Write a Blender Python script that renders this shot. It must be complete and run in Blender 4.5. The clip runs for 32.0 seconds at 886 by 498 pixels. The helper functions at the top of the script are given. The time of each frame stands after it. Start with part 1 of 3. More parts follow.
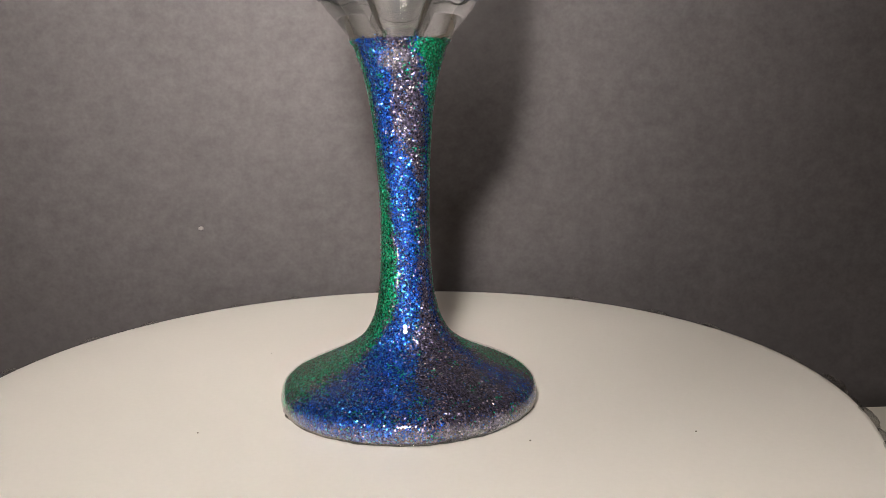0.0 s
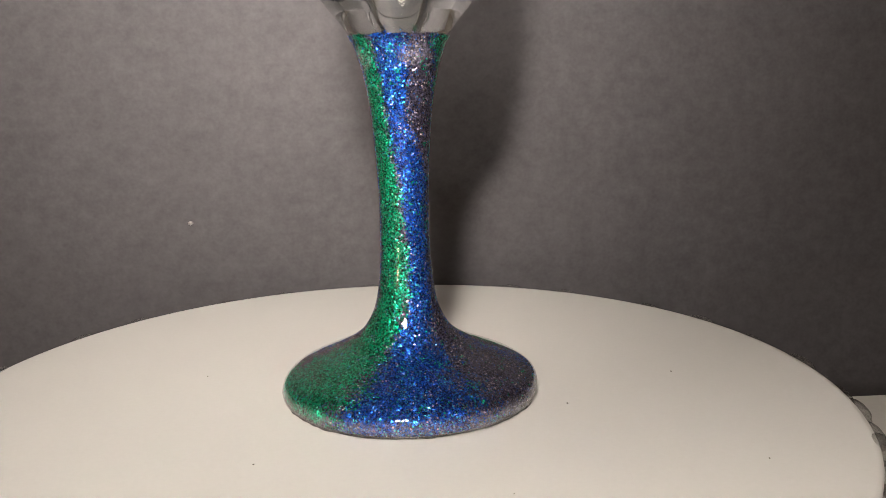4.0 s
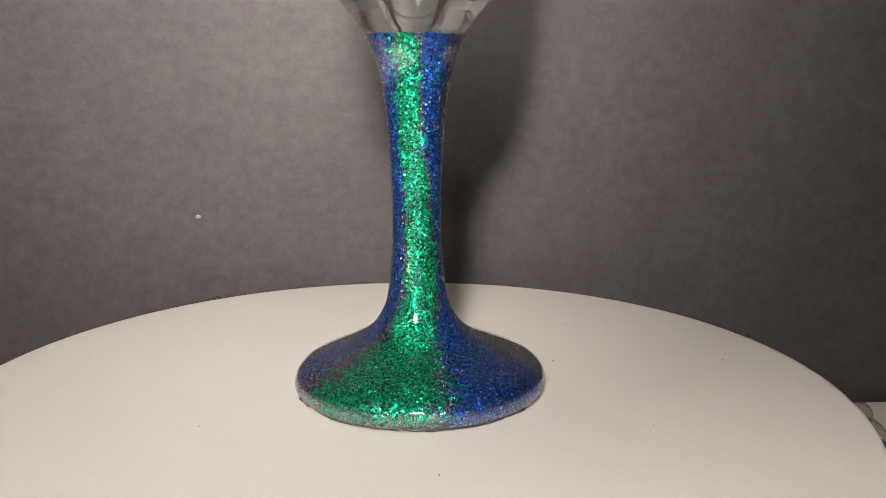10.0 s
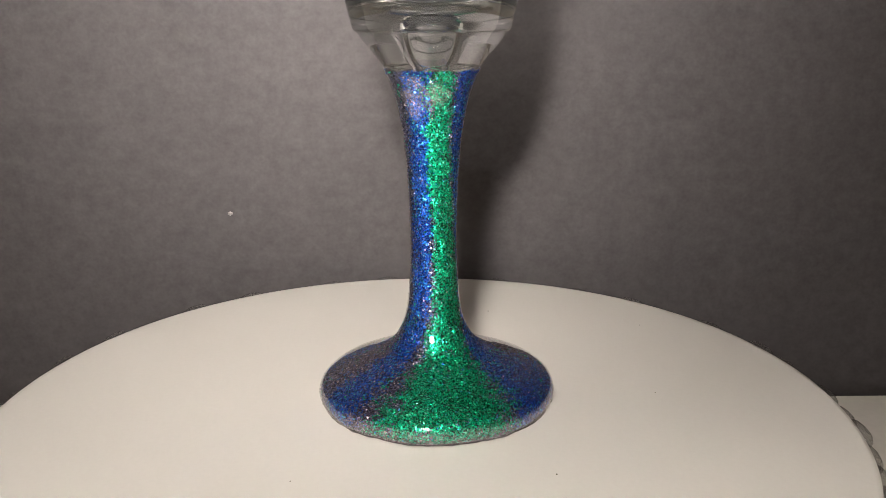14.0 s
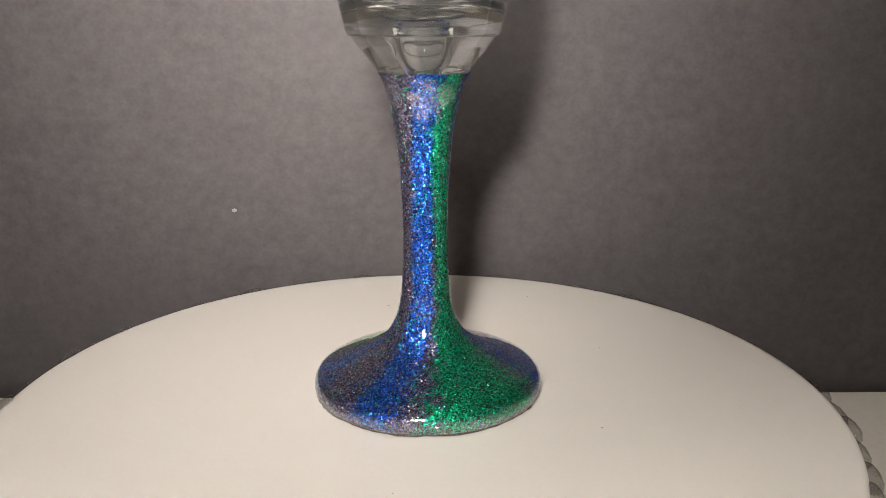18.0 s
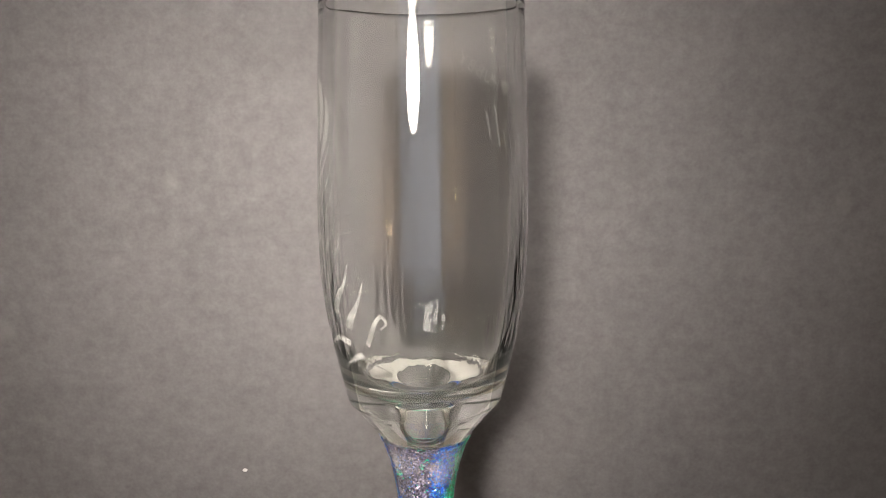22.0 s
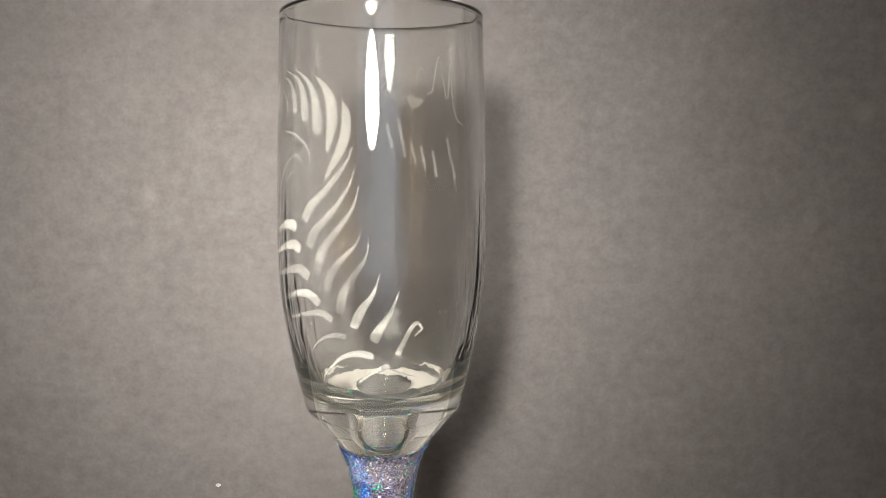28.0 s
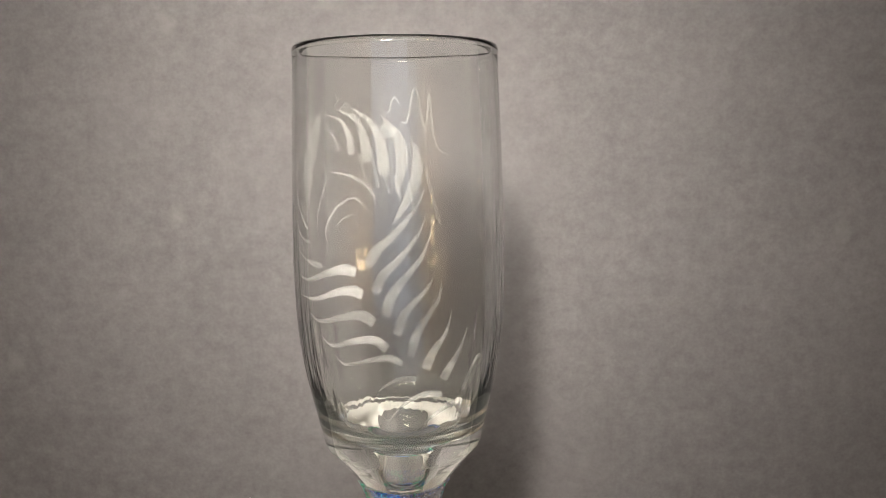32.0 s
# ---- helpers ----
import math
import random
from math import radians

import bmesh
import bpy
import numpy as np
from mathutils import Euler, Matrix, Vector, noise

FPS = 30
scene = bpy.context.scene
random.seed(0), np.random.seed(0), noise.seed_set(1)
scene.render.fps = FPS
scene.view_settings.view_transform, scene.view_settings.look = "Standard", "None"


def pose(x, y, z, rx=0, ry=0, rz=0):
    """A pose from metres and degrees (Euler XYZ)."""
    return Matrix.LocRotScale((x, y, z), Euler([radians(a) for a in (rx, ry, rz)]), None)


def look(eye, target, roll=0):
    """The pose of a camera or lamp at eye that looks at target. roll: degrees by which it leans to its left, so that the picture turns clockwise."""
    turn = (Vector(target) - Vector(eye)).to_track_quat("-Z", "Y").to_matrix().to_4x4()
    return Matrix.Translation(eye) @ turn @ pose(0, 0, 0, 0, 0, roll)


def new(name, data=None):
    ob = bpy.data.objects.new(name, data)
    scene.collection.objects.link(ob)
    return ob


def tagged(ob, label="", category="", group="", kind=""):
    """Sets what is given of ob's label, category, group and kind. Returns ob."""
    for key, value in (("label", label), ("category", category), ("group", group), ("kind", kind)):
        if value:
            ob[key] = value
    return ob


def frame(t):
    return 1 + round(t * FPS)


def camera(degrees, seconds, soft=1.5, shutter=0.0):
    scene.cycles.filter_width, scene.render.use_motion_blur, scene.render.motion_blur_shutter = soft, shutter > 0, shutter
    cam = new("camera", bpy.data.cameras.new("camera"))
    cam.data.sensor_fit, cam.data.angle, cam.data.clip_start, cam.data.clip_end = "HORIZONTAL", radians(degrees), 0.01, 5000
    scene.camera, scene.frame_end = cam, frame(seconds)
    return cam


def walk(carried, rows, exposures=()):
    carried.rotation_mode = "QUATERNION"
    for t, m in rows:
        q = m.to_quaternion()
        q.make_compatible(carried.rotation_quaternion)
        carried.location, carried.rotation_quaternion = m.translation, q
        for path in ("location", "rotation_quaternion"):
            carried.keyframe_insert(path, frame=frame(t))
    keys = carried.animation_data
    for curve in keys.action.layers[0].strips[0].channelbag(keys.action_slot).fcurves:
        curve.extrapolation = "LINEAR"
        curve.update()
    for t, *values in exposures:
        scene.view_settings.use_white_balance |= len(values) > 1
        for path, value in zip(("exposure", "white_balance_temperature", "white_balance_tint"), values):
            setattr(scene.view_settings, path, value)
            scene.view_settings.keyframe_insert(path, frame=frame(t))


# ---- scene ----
# Camera: a phone held about 22 cm from the glass, rising from stem height to bowl height.
cam = camera(57.4, 32.0, soft=0.8)
PATH = [
    (0, 0.0133, -0.2228, 0.0804, 79.92, -0.93, -0.03),
    (0.5, 0.0135, -0.2236, 0.0808, 79.82, -1.03, -0.05),
    (1, 0.0137, -0.2236, 0.0810, 79.77, -1.09, -0.13),
    (1.5, 0.0138, -0.2226, 0.0810, 79.46, -1.14, -0.27),
    (2, 0.0138, -0.2221, 0.0811, 79.45, -0.96, -0.38),
    (2.5, 0.0131, -0.2220, 0.0814, 79.32, -1.27, -0.57),
    (3, 0.0125, -0.2222, 0.0817, 79.29, -1.28, -0.68),
    (3.5, 0.0123, -0.2221, 0.0819, 79.22, -1.15, -0.79),
    (5.5, 0.0148, -0.2216, 0.0823, 79.07, -1.35, -0.60),
    (6, 0.0146, -0.2211, 0.0822, 79.05, -1.32, -0.58),
    (6.5, 0.0141, -0.2210, 0.0822, 79.07, -1.25, -0.50),
    (7, 0.0137, -0.2201, 0.0820, 78.98, -1.11, -0.40),
    (7.5, 0.0131, -0.2202, 0.0820, 78.98, -0.97, -0.47),
    (8, 0.0125, -0.2207, 0.0821, 79.01, -0.82, -0.63),
    (8.5, 0.0120, -0.2213, 0.0823, 79.05, -0.65, -0.55),
    (9, 0.0118, -0.2210, 0.0824, 79.00, -0.49, -0.43),
    (9.5, 0.0116, -0.2206, 0.0827, 78.99, -0.38, -0.37),
    (10, 0.0114, -0.2210, 0.0832, 78.82, -0.15, -0.46),
    (10.5, 0.0130, -0.2209, 0.0886, 78.31, 0.14, 0.03),
    (11, 0.0126, -0.2220, 0.0977, 78.92, 0.11, -0.49),
    (11.5, 0.0161, -0.2236, 0.1054, 78.41, 0.01, 0.12),
    (12, 0.0136, -0.2252, 0.1093, 77.35, -0.22, 0.29),
    (12.5, 0.0133, -0.2258, 0.1065, 75.93, -0.22, 0.95),
    (13, 0.0134, -0.2288, 0.1068, 75.89, -0.14, 0.97),
    (13.5, 0.0138, -0.2275, 0.1064, 75.70, -0.20, 1.22),
    (14, 0.0143, -0.2261, 0.1064, 75.20, -0.28, 1.73),
    (14.5, 0.0146, -0.2256, 0.1066, 74.63, -0.32, 2.00),
    (16.5, 0.0138, -0.2284, 0.1092, 74.48, -0.34, 2.14),
    (17, 0.0149, -0.2278, 0.1085, 74.50, -0.29, 2.17),
    (17.5, 0.0156, -0.2299, 0.1085, 74.62, -0.13, 2.03),
    (18, 0.0159, -0.2306, 0.1094, 74.72, -0.17, 2.02),
    (18.5, 0.0159, -0.2300, 0.1119, 74.69, -0.09, 2.04),
    (19, 0.0156, -0.2284, 0.1153, 75.09, -0.09, 1.94),
    (19.5, 0.0139, -0.2239, 0.1293, 77.81, -0.13, 1.85),
    (20, 0.0142, -0.2197, 0.1464, 78.62, -0.09, 2.19),
    (20.5, 0.0141, -0.2142, 0.1565, 78.94, -0.18, 2.17),
    (21, 0.0154, -0.2134, 0.1670, 80.38, -0.26, 2.63),
    (21.5, 0.0178, -0.2143, 0.1820, 80.93, -0.35, 2.84),
    (22, 0.0157, -0.2161, 0.1851, 81.15, -0.33, 2.84),
    (22.5, 0.0171, -0.2173, 0.1858, 81.59, -0.29, 2.97),
    (23, 0.0165, -0.2174, 0.1852, 81.86, -0.14, 2.93),
    (23.5, 0.0153, -0.2167, 0.1834, 81.82, -0.27, 3.05),
    (24, 0.0163, -0.2172, 0.1853, 82.12, -0.11, 2.86),
    (24.5, 0.0200, -0.2179, 0.1854, 82.63, 0.11, 3.22),
    (25, 0.0212, -0.2173, 0.1825, 82.44, 0.08, 2.89),
    (25.5, 0.0175, -0.2162, 0.1803, 82.13, -0.16, 2.56),
    (27.5, 0.0188, -0.2217, 0.1778, 82.87, 0.25, 1.32),
    (28, 0.0183, -0.2207, 0.1802, 83.10, 0.31, 1.51),
    (28.5, 0.0197, -0.2207, 0.1801, 83.38, 0.19, 1.74),
    (29, 0.0211, -0.2234, 0.1815, 83.18, -0.01, 2.22),
    (29.5, 0.0277, -0.2214, 0.1803, 82.84, -0.32, 2.34),
    (30, 0.0248, -0.2229, 0.1849, 82.52, -0.30, 2.46),
    (30.5, 0.0176, -0.2196, 0.1879, 82.67, -0.28, 2.70),
    (31, 0.0159, -0.2178, 0.1920, 82.63, -0.35, 2.76),
    (31.5, 0.0181, -0.2149, 0.1931, 82.28, -0.43, 2.95),
    (32, 0.0201, -0.2188, 0.1930, 82.16, -0.80, 3.62),
]
walk(cam, [(t, pose(x, y, z, rx, 0, rz) @ pose(0, 0, 0, 0, 0, roll)) for t, x, y, z, rx, roll, rz in PATH],
     exposures=[(0, 0.0, 6500, 10), (10.3, 0.0, 6500, 10), (19, 0.06, 6500, 10), (19.6, 0.44, 6500, 10), (20, 0.72, 6480, 11), (20.4, 0.7, 6500, 10), (21, 0.58, 6500, 10), (22, 0.5, 6550, 6),
                (24, 0.66, 6600, 3), (29.4, 0.69, 6600, 3), (30.6, 0.77, 6600, 4), (32, 0.83, 6600, 4)])

# ---- light ----
scene.cycles.caustics_refractive = False
world = bpy.data.worlds.new("room_dusk")
scene.world = world
world.use_nodes = True
world.node_tree.nodes["Background"].inputs["Color"].default_value = (0.86, 0.85, 1.0, 1)
world.node_tree.nodes["Background"].inputs["Strength"].default_value = 0.85

# The work lamp's head glows by its materials (see work_lamp below); it is raised along its pole near the end.
LAMP = Vector((-0.024, -0.400, 0.251))
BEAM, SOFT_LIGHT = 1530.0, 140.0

# a warm bulb low in the room behind the camera, which glints in the bowl
bulb_data = bpy.data.lights.new("room_lamp", "POINT")
bulb_data.shadow_soft_size = 0.03
bulb_data.energy, bulb_data.color = 8.0, (1.0, 0.66, 0.36)
room_lamp = new("room_lamp", bulb_data)
room_lamp.location = (-1.5, -2.2, -0.19)


# ---- materials ----
def material(name):
    m = bpy.data.materials.new(name)
    m.use_nodes = True
    m.node_tree.nodes.clear()
    return m, m.node_tree.nodes, m.node_tree.links


def principled(name, colour, rough, metal=0.0, grain=(60.0, 900.0), vary=0.12, bump=0.0):
    m, n, l = material(name)
    out, bsdf = n.new("ShaderNodeOutputMaterial"), n.new("ShaderNodeBsdfPrincipled")
    l.new(bsdf.outputs[0], out.inputs[0])
    bsdf.inputs["Roughness"].default_value, bsdf.inputs["Metallic"].default_value = rough, metal
    tc = n.new("ShaderNodeTexCoord")
    big, small, add = n.new("ShaderNodeTexNoise"), n.new("ShaderNodeTexNoise"), n.new("ShaderNodeMath")
    for tex, scale in ((big, grain[0]), (small, grain[1])):
        tex.inputs["Scale"].default_value, tex.inputs["Detail"].default_value = scale, 4
        l.new(tc.outputs["Object"], tex.inputs["Vector"])
    l.new(big.outputs[0], add.inputs[0])
    l.new(small.outputs[0], add.inputs[1])
    ramp = n.new("ShaderNodeMapRange")
    ramp.inputs["From Min"].default_value, ramp.inputs["From Max"].default_value = 0.6, 1.4
    ramp.inputs["To Min"].default_value, ramp.inputs["To Max"].default_value = 1 - vary, 1 + vary
    l.new(add.outputs[0], ramp.inputs["Value"])
    mul = n.new("ShaderNodeVectorMath")
    mul.operation = "SCALE"
    mul.inputs[0].default_value = colour
    l.new(ramp.outputs[0], mul.inputs["Scale"])
    l.new(mul.outputs[0], bsdf.inputs["Base Color"])
    if bump:
        b = n.new("ShaderNodeBump")
        b.inputs["Strength"].default_value, b.inputs["Distance"].default_value = bump, 0.0004
        l.new(small.outputs[0], b.inputs["Height"])
        l.new(b.outputs[0], bsdf.inputs["Normal"])
    return m


def backdrop_material():
    """Charcoal felt-like card: soft clouds, fine fibre and pale rubbed spots."""
    m, n, l = material("charcoal_card")
    out, bsdf = n.new("ShaderNodeOutputMaterial"), n.new("ShaderNodeBsdfPrincipled")
    l.new(bsdf.outputs[0], out.inputs[0])
    bsdf.inputs["Roughness"].default_value = 0.78
    bsdf.inputs["Specular IOR Level"].default_value = 0.25
    tc = n.new("ShaderNodeTexCoord")
    mp = n.new("ShaderNodeMapping")
    mp.inputs["Scale"].default_value = (1.0, 1.0, 1.1)
    l.new(tc.outputs["Object"], mp.inputs["Vector"])
    total = None
    for scale, detail, weight in ((12, 2, 0.5), (60, 3, 0.6), (190, 4, 0.95), (600, 3, 0.65)):
        tex, w = n.new("ShaderNodeTexNoise"), n.new("ShaderNodeMath")
        tex.inputs["Scale"].default_value, tex.inputs["Detail"].default_value = scale, detail
        l.new(mp.outputs[0], tex.inputs["Vector"])
        w.operation = "MULTIPLY_ADD"
        w.inputs[1].default_value = weight
        l.new(tex.outputs[0], w.inputs[0])
        if total is None:
            w.inputs[2].default_value = 0
        else:
            l.new(total, w.inputs[2])
        total = w.outputs[0]
    r = n.new("ShaderNodeValToRGB")
    r.color_ramp.elements[0].position, r.color_ramp.elements[0].color = 0.36, (0.0438, 0.0408, 0.0434, 1)
    r.color_ramp.elements[1].position, r.color_ramp.elements[1].color = 0.64, (0.0712, 0.0666, 0.0702, 1)
    half = n.new("ShaderNodeMath")
    half.operation = "MULTIPLY"
    half.inputs[1].default_value = 0.37
    l.new(total, half.inputs[0])
    l.new(half.outputs[0], r.inputs[0])
    # pale rubbed spots
    v, spot = n.new("ShaderNodeTexVoronoi"), n.new("ShaderNodeMapRange")
    v.inputs["Scale"].default_value = 21
    wob = n.new("ShaderNodeTexNoise")
    wob.inputs["Scale"].default_value = 240
    mixv = n.new("ShaderNodeVectorMath")
    mixv.operation = "MULTIPLY_ADD"
    mixv.inputs[1].default_value = (0.006, 0.006, 0.006)
    l.new(tc.outputs["Object"], wob.inputs["Vector"])
    l.new(wob.outputs["Color"], mixv.inputs[0])
    l.new(tc.outputs["Object"], mixv.inputs[2])
    l.new(mixv.outputs[0], v.inputs["Vector"])
    spot.inputs["From Min"].default_value, spot.inputs["From Max"].default_value = 0.02, 0.13
    spot.inputs["To Min"].default_value, spot.inputs["To Max"].default_value = 0.32, 0.0
    l.new(v.outputs["Distance"], spot.inputs["Value"])
    mix = n.new("ShaderNodeMix")
    mix.data_type = "RGBA"
    mix.inputs["B"].default_value = (0.105, 0.10, 0.097, 1)
    l.new(spot.outputs[0], mix.inputs["Factor"])
    l.new(r.outputs[0], mix.inputs["A"])
    l.new(mix.outputs["Result"], bsdf.inputs["Base Color"])
    b = n.new("ShaderNodeBump")
    b.inputs["Strength"].default_value, b.inputs["Distance"].default_value = 0.12, 0.0004
    l.new(total, b.inputs["Height"])
    l.new(b.outputs[0], bsdf.inputs["Normal"])
    return m


def ripples(n, l, low, high):
    """Long upright waves of pressed glass, stronger low on the bowl."""
    tc, mp, tex, bump = n.new("ShaderNodeTexCoord"), n.new("ShaderNodeMapping"), n.new("ShaderNodeTexNoise"), n.new("ShaderNodeBump")
    mp.inputs["Scale"].default_value = (1, 1, 0.06)
    tex.inputs["Scale"].default_value, tex.inputs["Detail"].default_value = 300, 2.0
    bump.inputs["Distance"].default_value = 0.0006
    l.new(tc.outputs["Object"], mp.inputs["Vector"])
    l.new(mp.outputs[0], tex.inputs["Vector"])
    l.new(tex.outputs[0], bump.inputs["Height"])
    sep, fade = n.new("ShaderNodeSeparateXYZ"), n.new("ShaderNodeMapRange")
    l.new(tc.outputs["Object"], sep.inputs[0])
    fade.inputs["From Min"].default_value, fade.inputs["From Max"].default_value = 0.145, 0.178
    fade.inputs["To Min"].default_value, fade.inputs["To Max"].default_value = low, high
    l.new(sep.outputs["Z"], fade.inputs["Value"])
    bottom, both = n.new("ShaderNodeMapRange"), n.new("ShaderNodeMath")
    bottom.inputs["From Min"].default_value, bottom.inputs["From Max"].default_value = 0.118, 0.129
    l.new(sep.outputs["Z"], bottom.inputs["Value"])
    both.operation = "MULTIPLY"
    l.new(fade.outputs[0], both.inputs[0])
    l.new(bottom.outputs[0], both.inputs[1])
    l.new(both.outputs[0], bump.inputs["Strength"])
    return bump.outputs[0]


def polish(name, tint, edge=0.96, face_gloss=0.04, rough=0.0, power=5.0):
    """A polished skin: clear, with gloss growing towards the edges."""
    m, n, l = material(name)
    out, mix = n.new("ShaderNodeOutputMaterial"), n.new("ShaderNodeMixShader")
    clear, gloss, face = n.new("ShaderNodeBsdfTransparent"), n.new("ShaderNodeBsdfGlossy"), n.new("ShaderNodeLayerWeight")
    clear.inputs["Color"].default_value = tint
    gloss.inputs["Roughness"].default_value = rough
    face.inputs["Blend"].default_value = 0.5
    steep, schlick = n.new("ShaderNodeMath"), n.new("ShaderNodeMath")
    steep.operation, schlick.operation = "POWER", "MULTIPLY_ADD"
    steep.inputs[1].default_value = power
    schlick.inputs[1].default_value, schlick.inputs[2].default_value = edge, face_gloss
    l.new(face.outputs["Facing"], steep.inputs[0])
    l.new(steep.outputs[0], schlick.inputs[0])
    l.new(schlick.outputs[0], mix.inputs[0])
    l.new(clear.outputs[0], mix.inputs[1])
    l.new(gloss.outputs[0], mix.inputs[2])
    l.new(mix.outputs[0], out.inputs[0])
    return m


def solid_glass(name, tint, rough=0.0, ior=1.5, waves=0.0, trapped_light=0.0):
    m, n, l = material(name)
    out, g = n.new("ShaderNodeOutputMaterial"), n.new("ShaderNodeBsdfGlass")
    g.inputs["Color"].default_value, g.inputs["Roughness"].default_value, g.inputs["IOR"].default_value = tint, rough, ior
    if waves:
        l.new(ripples(n, l, waves, 0.01), g.inputs["Normal"])
    if not trapped_light:
        l.new(g.outputs[0], out.inputs[0])
        return m
    # pale scatter low in the wall, standing in for lamp light trapped inside it
    front, back, light_mix, mix = (n.new(k) for k in ("ShaderNodeBsdfDiffuse", "ShaderNodeBsdfTranslucent", "ShaderNodeMixShader", "ShaderNodeMixShader"))
    front.inputs["Color"].default_value = back.inputs["Color"].default_value = (0.88, 0.91, 0.9, 1)
    tc, sep, mr = n.new("ShaderNodeTexCoord"), n.new("ShaderNodeSeparateXYZ"), n.new("ShaderNodeMapRange")
    mr.inputs["From Min"].default_value, mr.inputs["From Max"].default_value = 0.111, 0.131
    mr.inputs["To Min"].default_value, mr.inputs["To Max"].default_value = trapped_light, 0.0
    l.new(tc.outputs["Object"], sep.inputs[0])
    l.new(sep.outputs["Z"], mr.inputs["Value"])
    l.new(front.outputs[0], light_mix.inputs[1])
    l.new(back.outputs[0], light_mix.inputs[2])
    l.new(mr.outputs[0], mix.inputs[0])
    l.new(g.outputs[0], mix.inputs[1])
    l.new(light_mix.outputs[0], mix.inputs[2])
    l.new(mix.outputs[0], out.inputs[0])
    return m


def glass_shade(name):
    """The glass's own soft shadow: an added clear layer that is seen through whole but thins the lamp's light, more
    round the solid bottom.
    """
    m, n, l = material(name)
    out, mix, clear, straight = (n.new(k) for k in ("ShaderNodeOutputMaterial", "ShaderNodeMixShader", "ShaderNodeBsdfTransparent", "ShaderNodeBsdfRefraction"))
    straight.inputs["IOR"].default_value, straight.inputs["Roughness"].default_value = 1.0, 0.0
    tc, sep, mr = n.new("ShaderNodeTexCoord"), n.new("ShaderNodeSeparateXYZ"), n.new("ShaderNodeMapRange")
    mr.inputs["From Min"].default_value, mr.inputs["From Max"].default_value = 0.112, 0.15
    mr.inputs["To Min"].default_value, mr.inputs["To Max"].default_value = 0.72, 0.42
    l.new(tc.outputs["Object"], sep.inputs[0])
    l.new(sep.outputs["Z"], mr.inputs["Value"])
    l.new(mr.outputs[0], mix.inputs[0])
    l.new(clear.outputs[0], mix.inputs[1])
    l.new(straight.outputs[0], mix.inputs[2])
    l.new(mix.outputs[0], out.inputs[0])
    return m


def frosted(name, cover=(0.2, 0.3), white=0.19):
    """Acid-etched glass: half see-through, scatters light on both sides."""
    m, n, l = material(name)
    out = n.new("ShaderNodeOutputMaterial")
    clear, dif, tr = n.new("ShaderNodeBsdfTransparent"), n.new("ShaderNodeBsdfDiffuse"), n.new("ShaderNodeBsdfTranslucent")
    a, b = n.new("ShaderNodeMixShader"), n.new("ShaderNodeMixShader")
    tc, tex, mr = n.new("ShaderNodeTexCoord"), n.new("ShaderNodeTexNoise"), n.new("ShaderNodeMapRange")
    tex.inputs["Scale"].default_value = 900
    l.new(tc.outputs["Object"], tex.inputs["Vector"])
    mr.inputs["To Min"].default_value, mr.inputs["To Max"].default_value = cover
    l.new(tex.outputs[0], mr.inputs["Value"])
    dif.inputs["Color"].default_value = (white, white, white * 0.98, 1)
    tr.inputs["Color"].default_value = (0.58, 0.58, 0.57, 1)
    a.inputs[0].default_value = 0.18
    l.new(dif.outputs[0], a.inputs[1])
    l.new(tr.outputs[0], a.inputs[2])
    l.new(mr.outputs[0], b.inputs[0])
    l.new(clear.outputs[0], b.inputs[1])
    l.new(a.outputs[0], b.inputs[2])
    l.new(b.outputs[0], out.inputs[0])
    return m


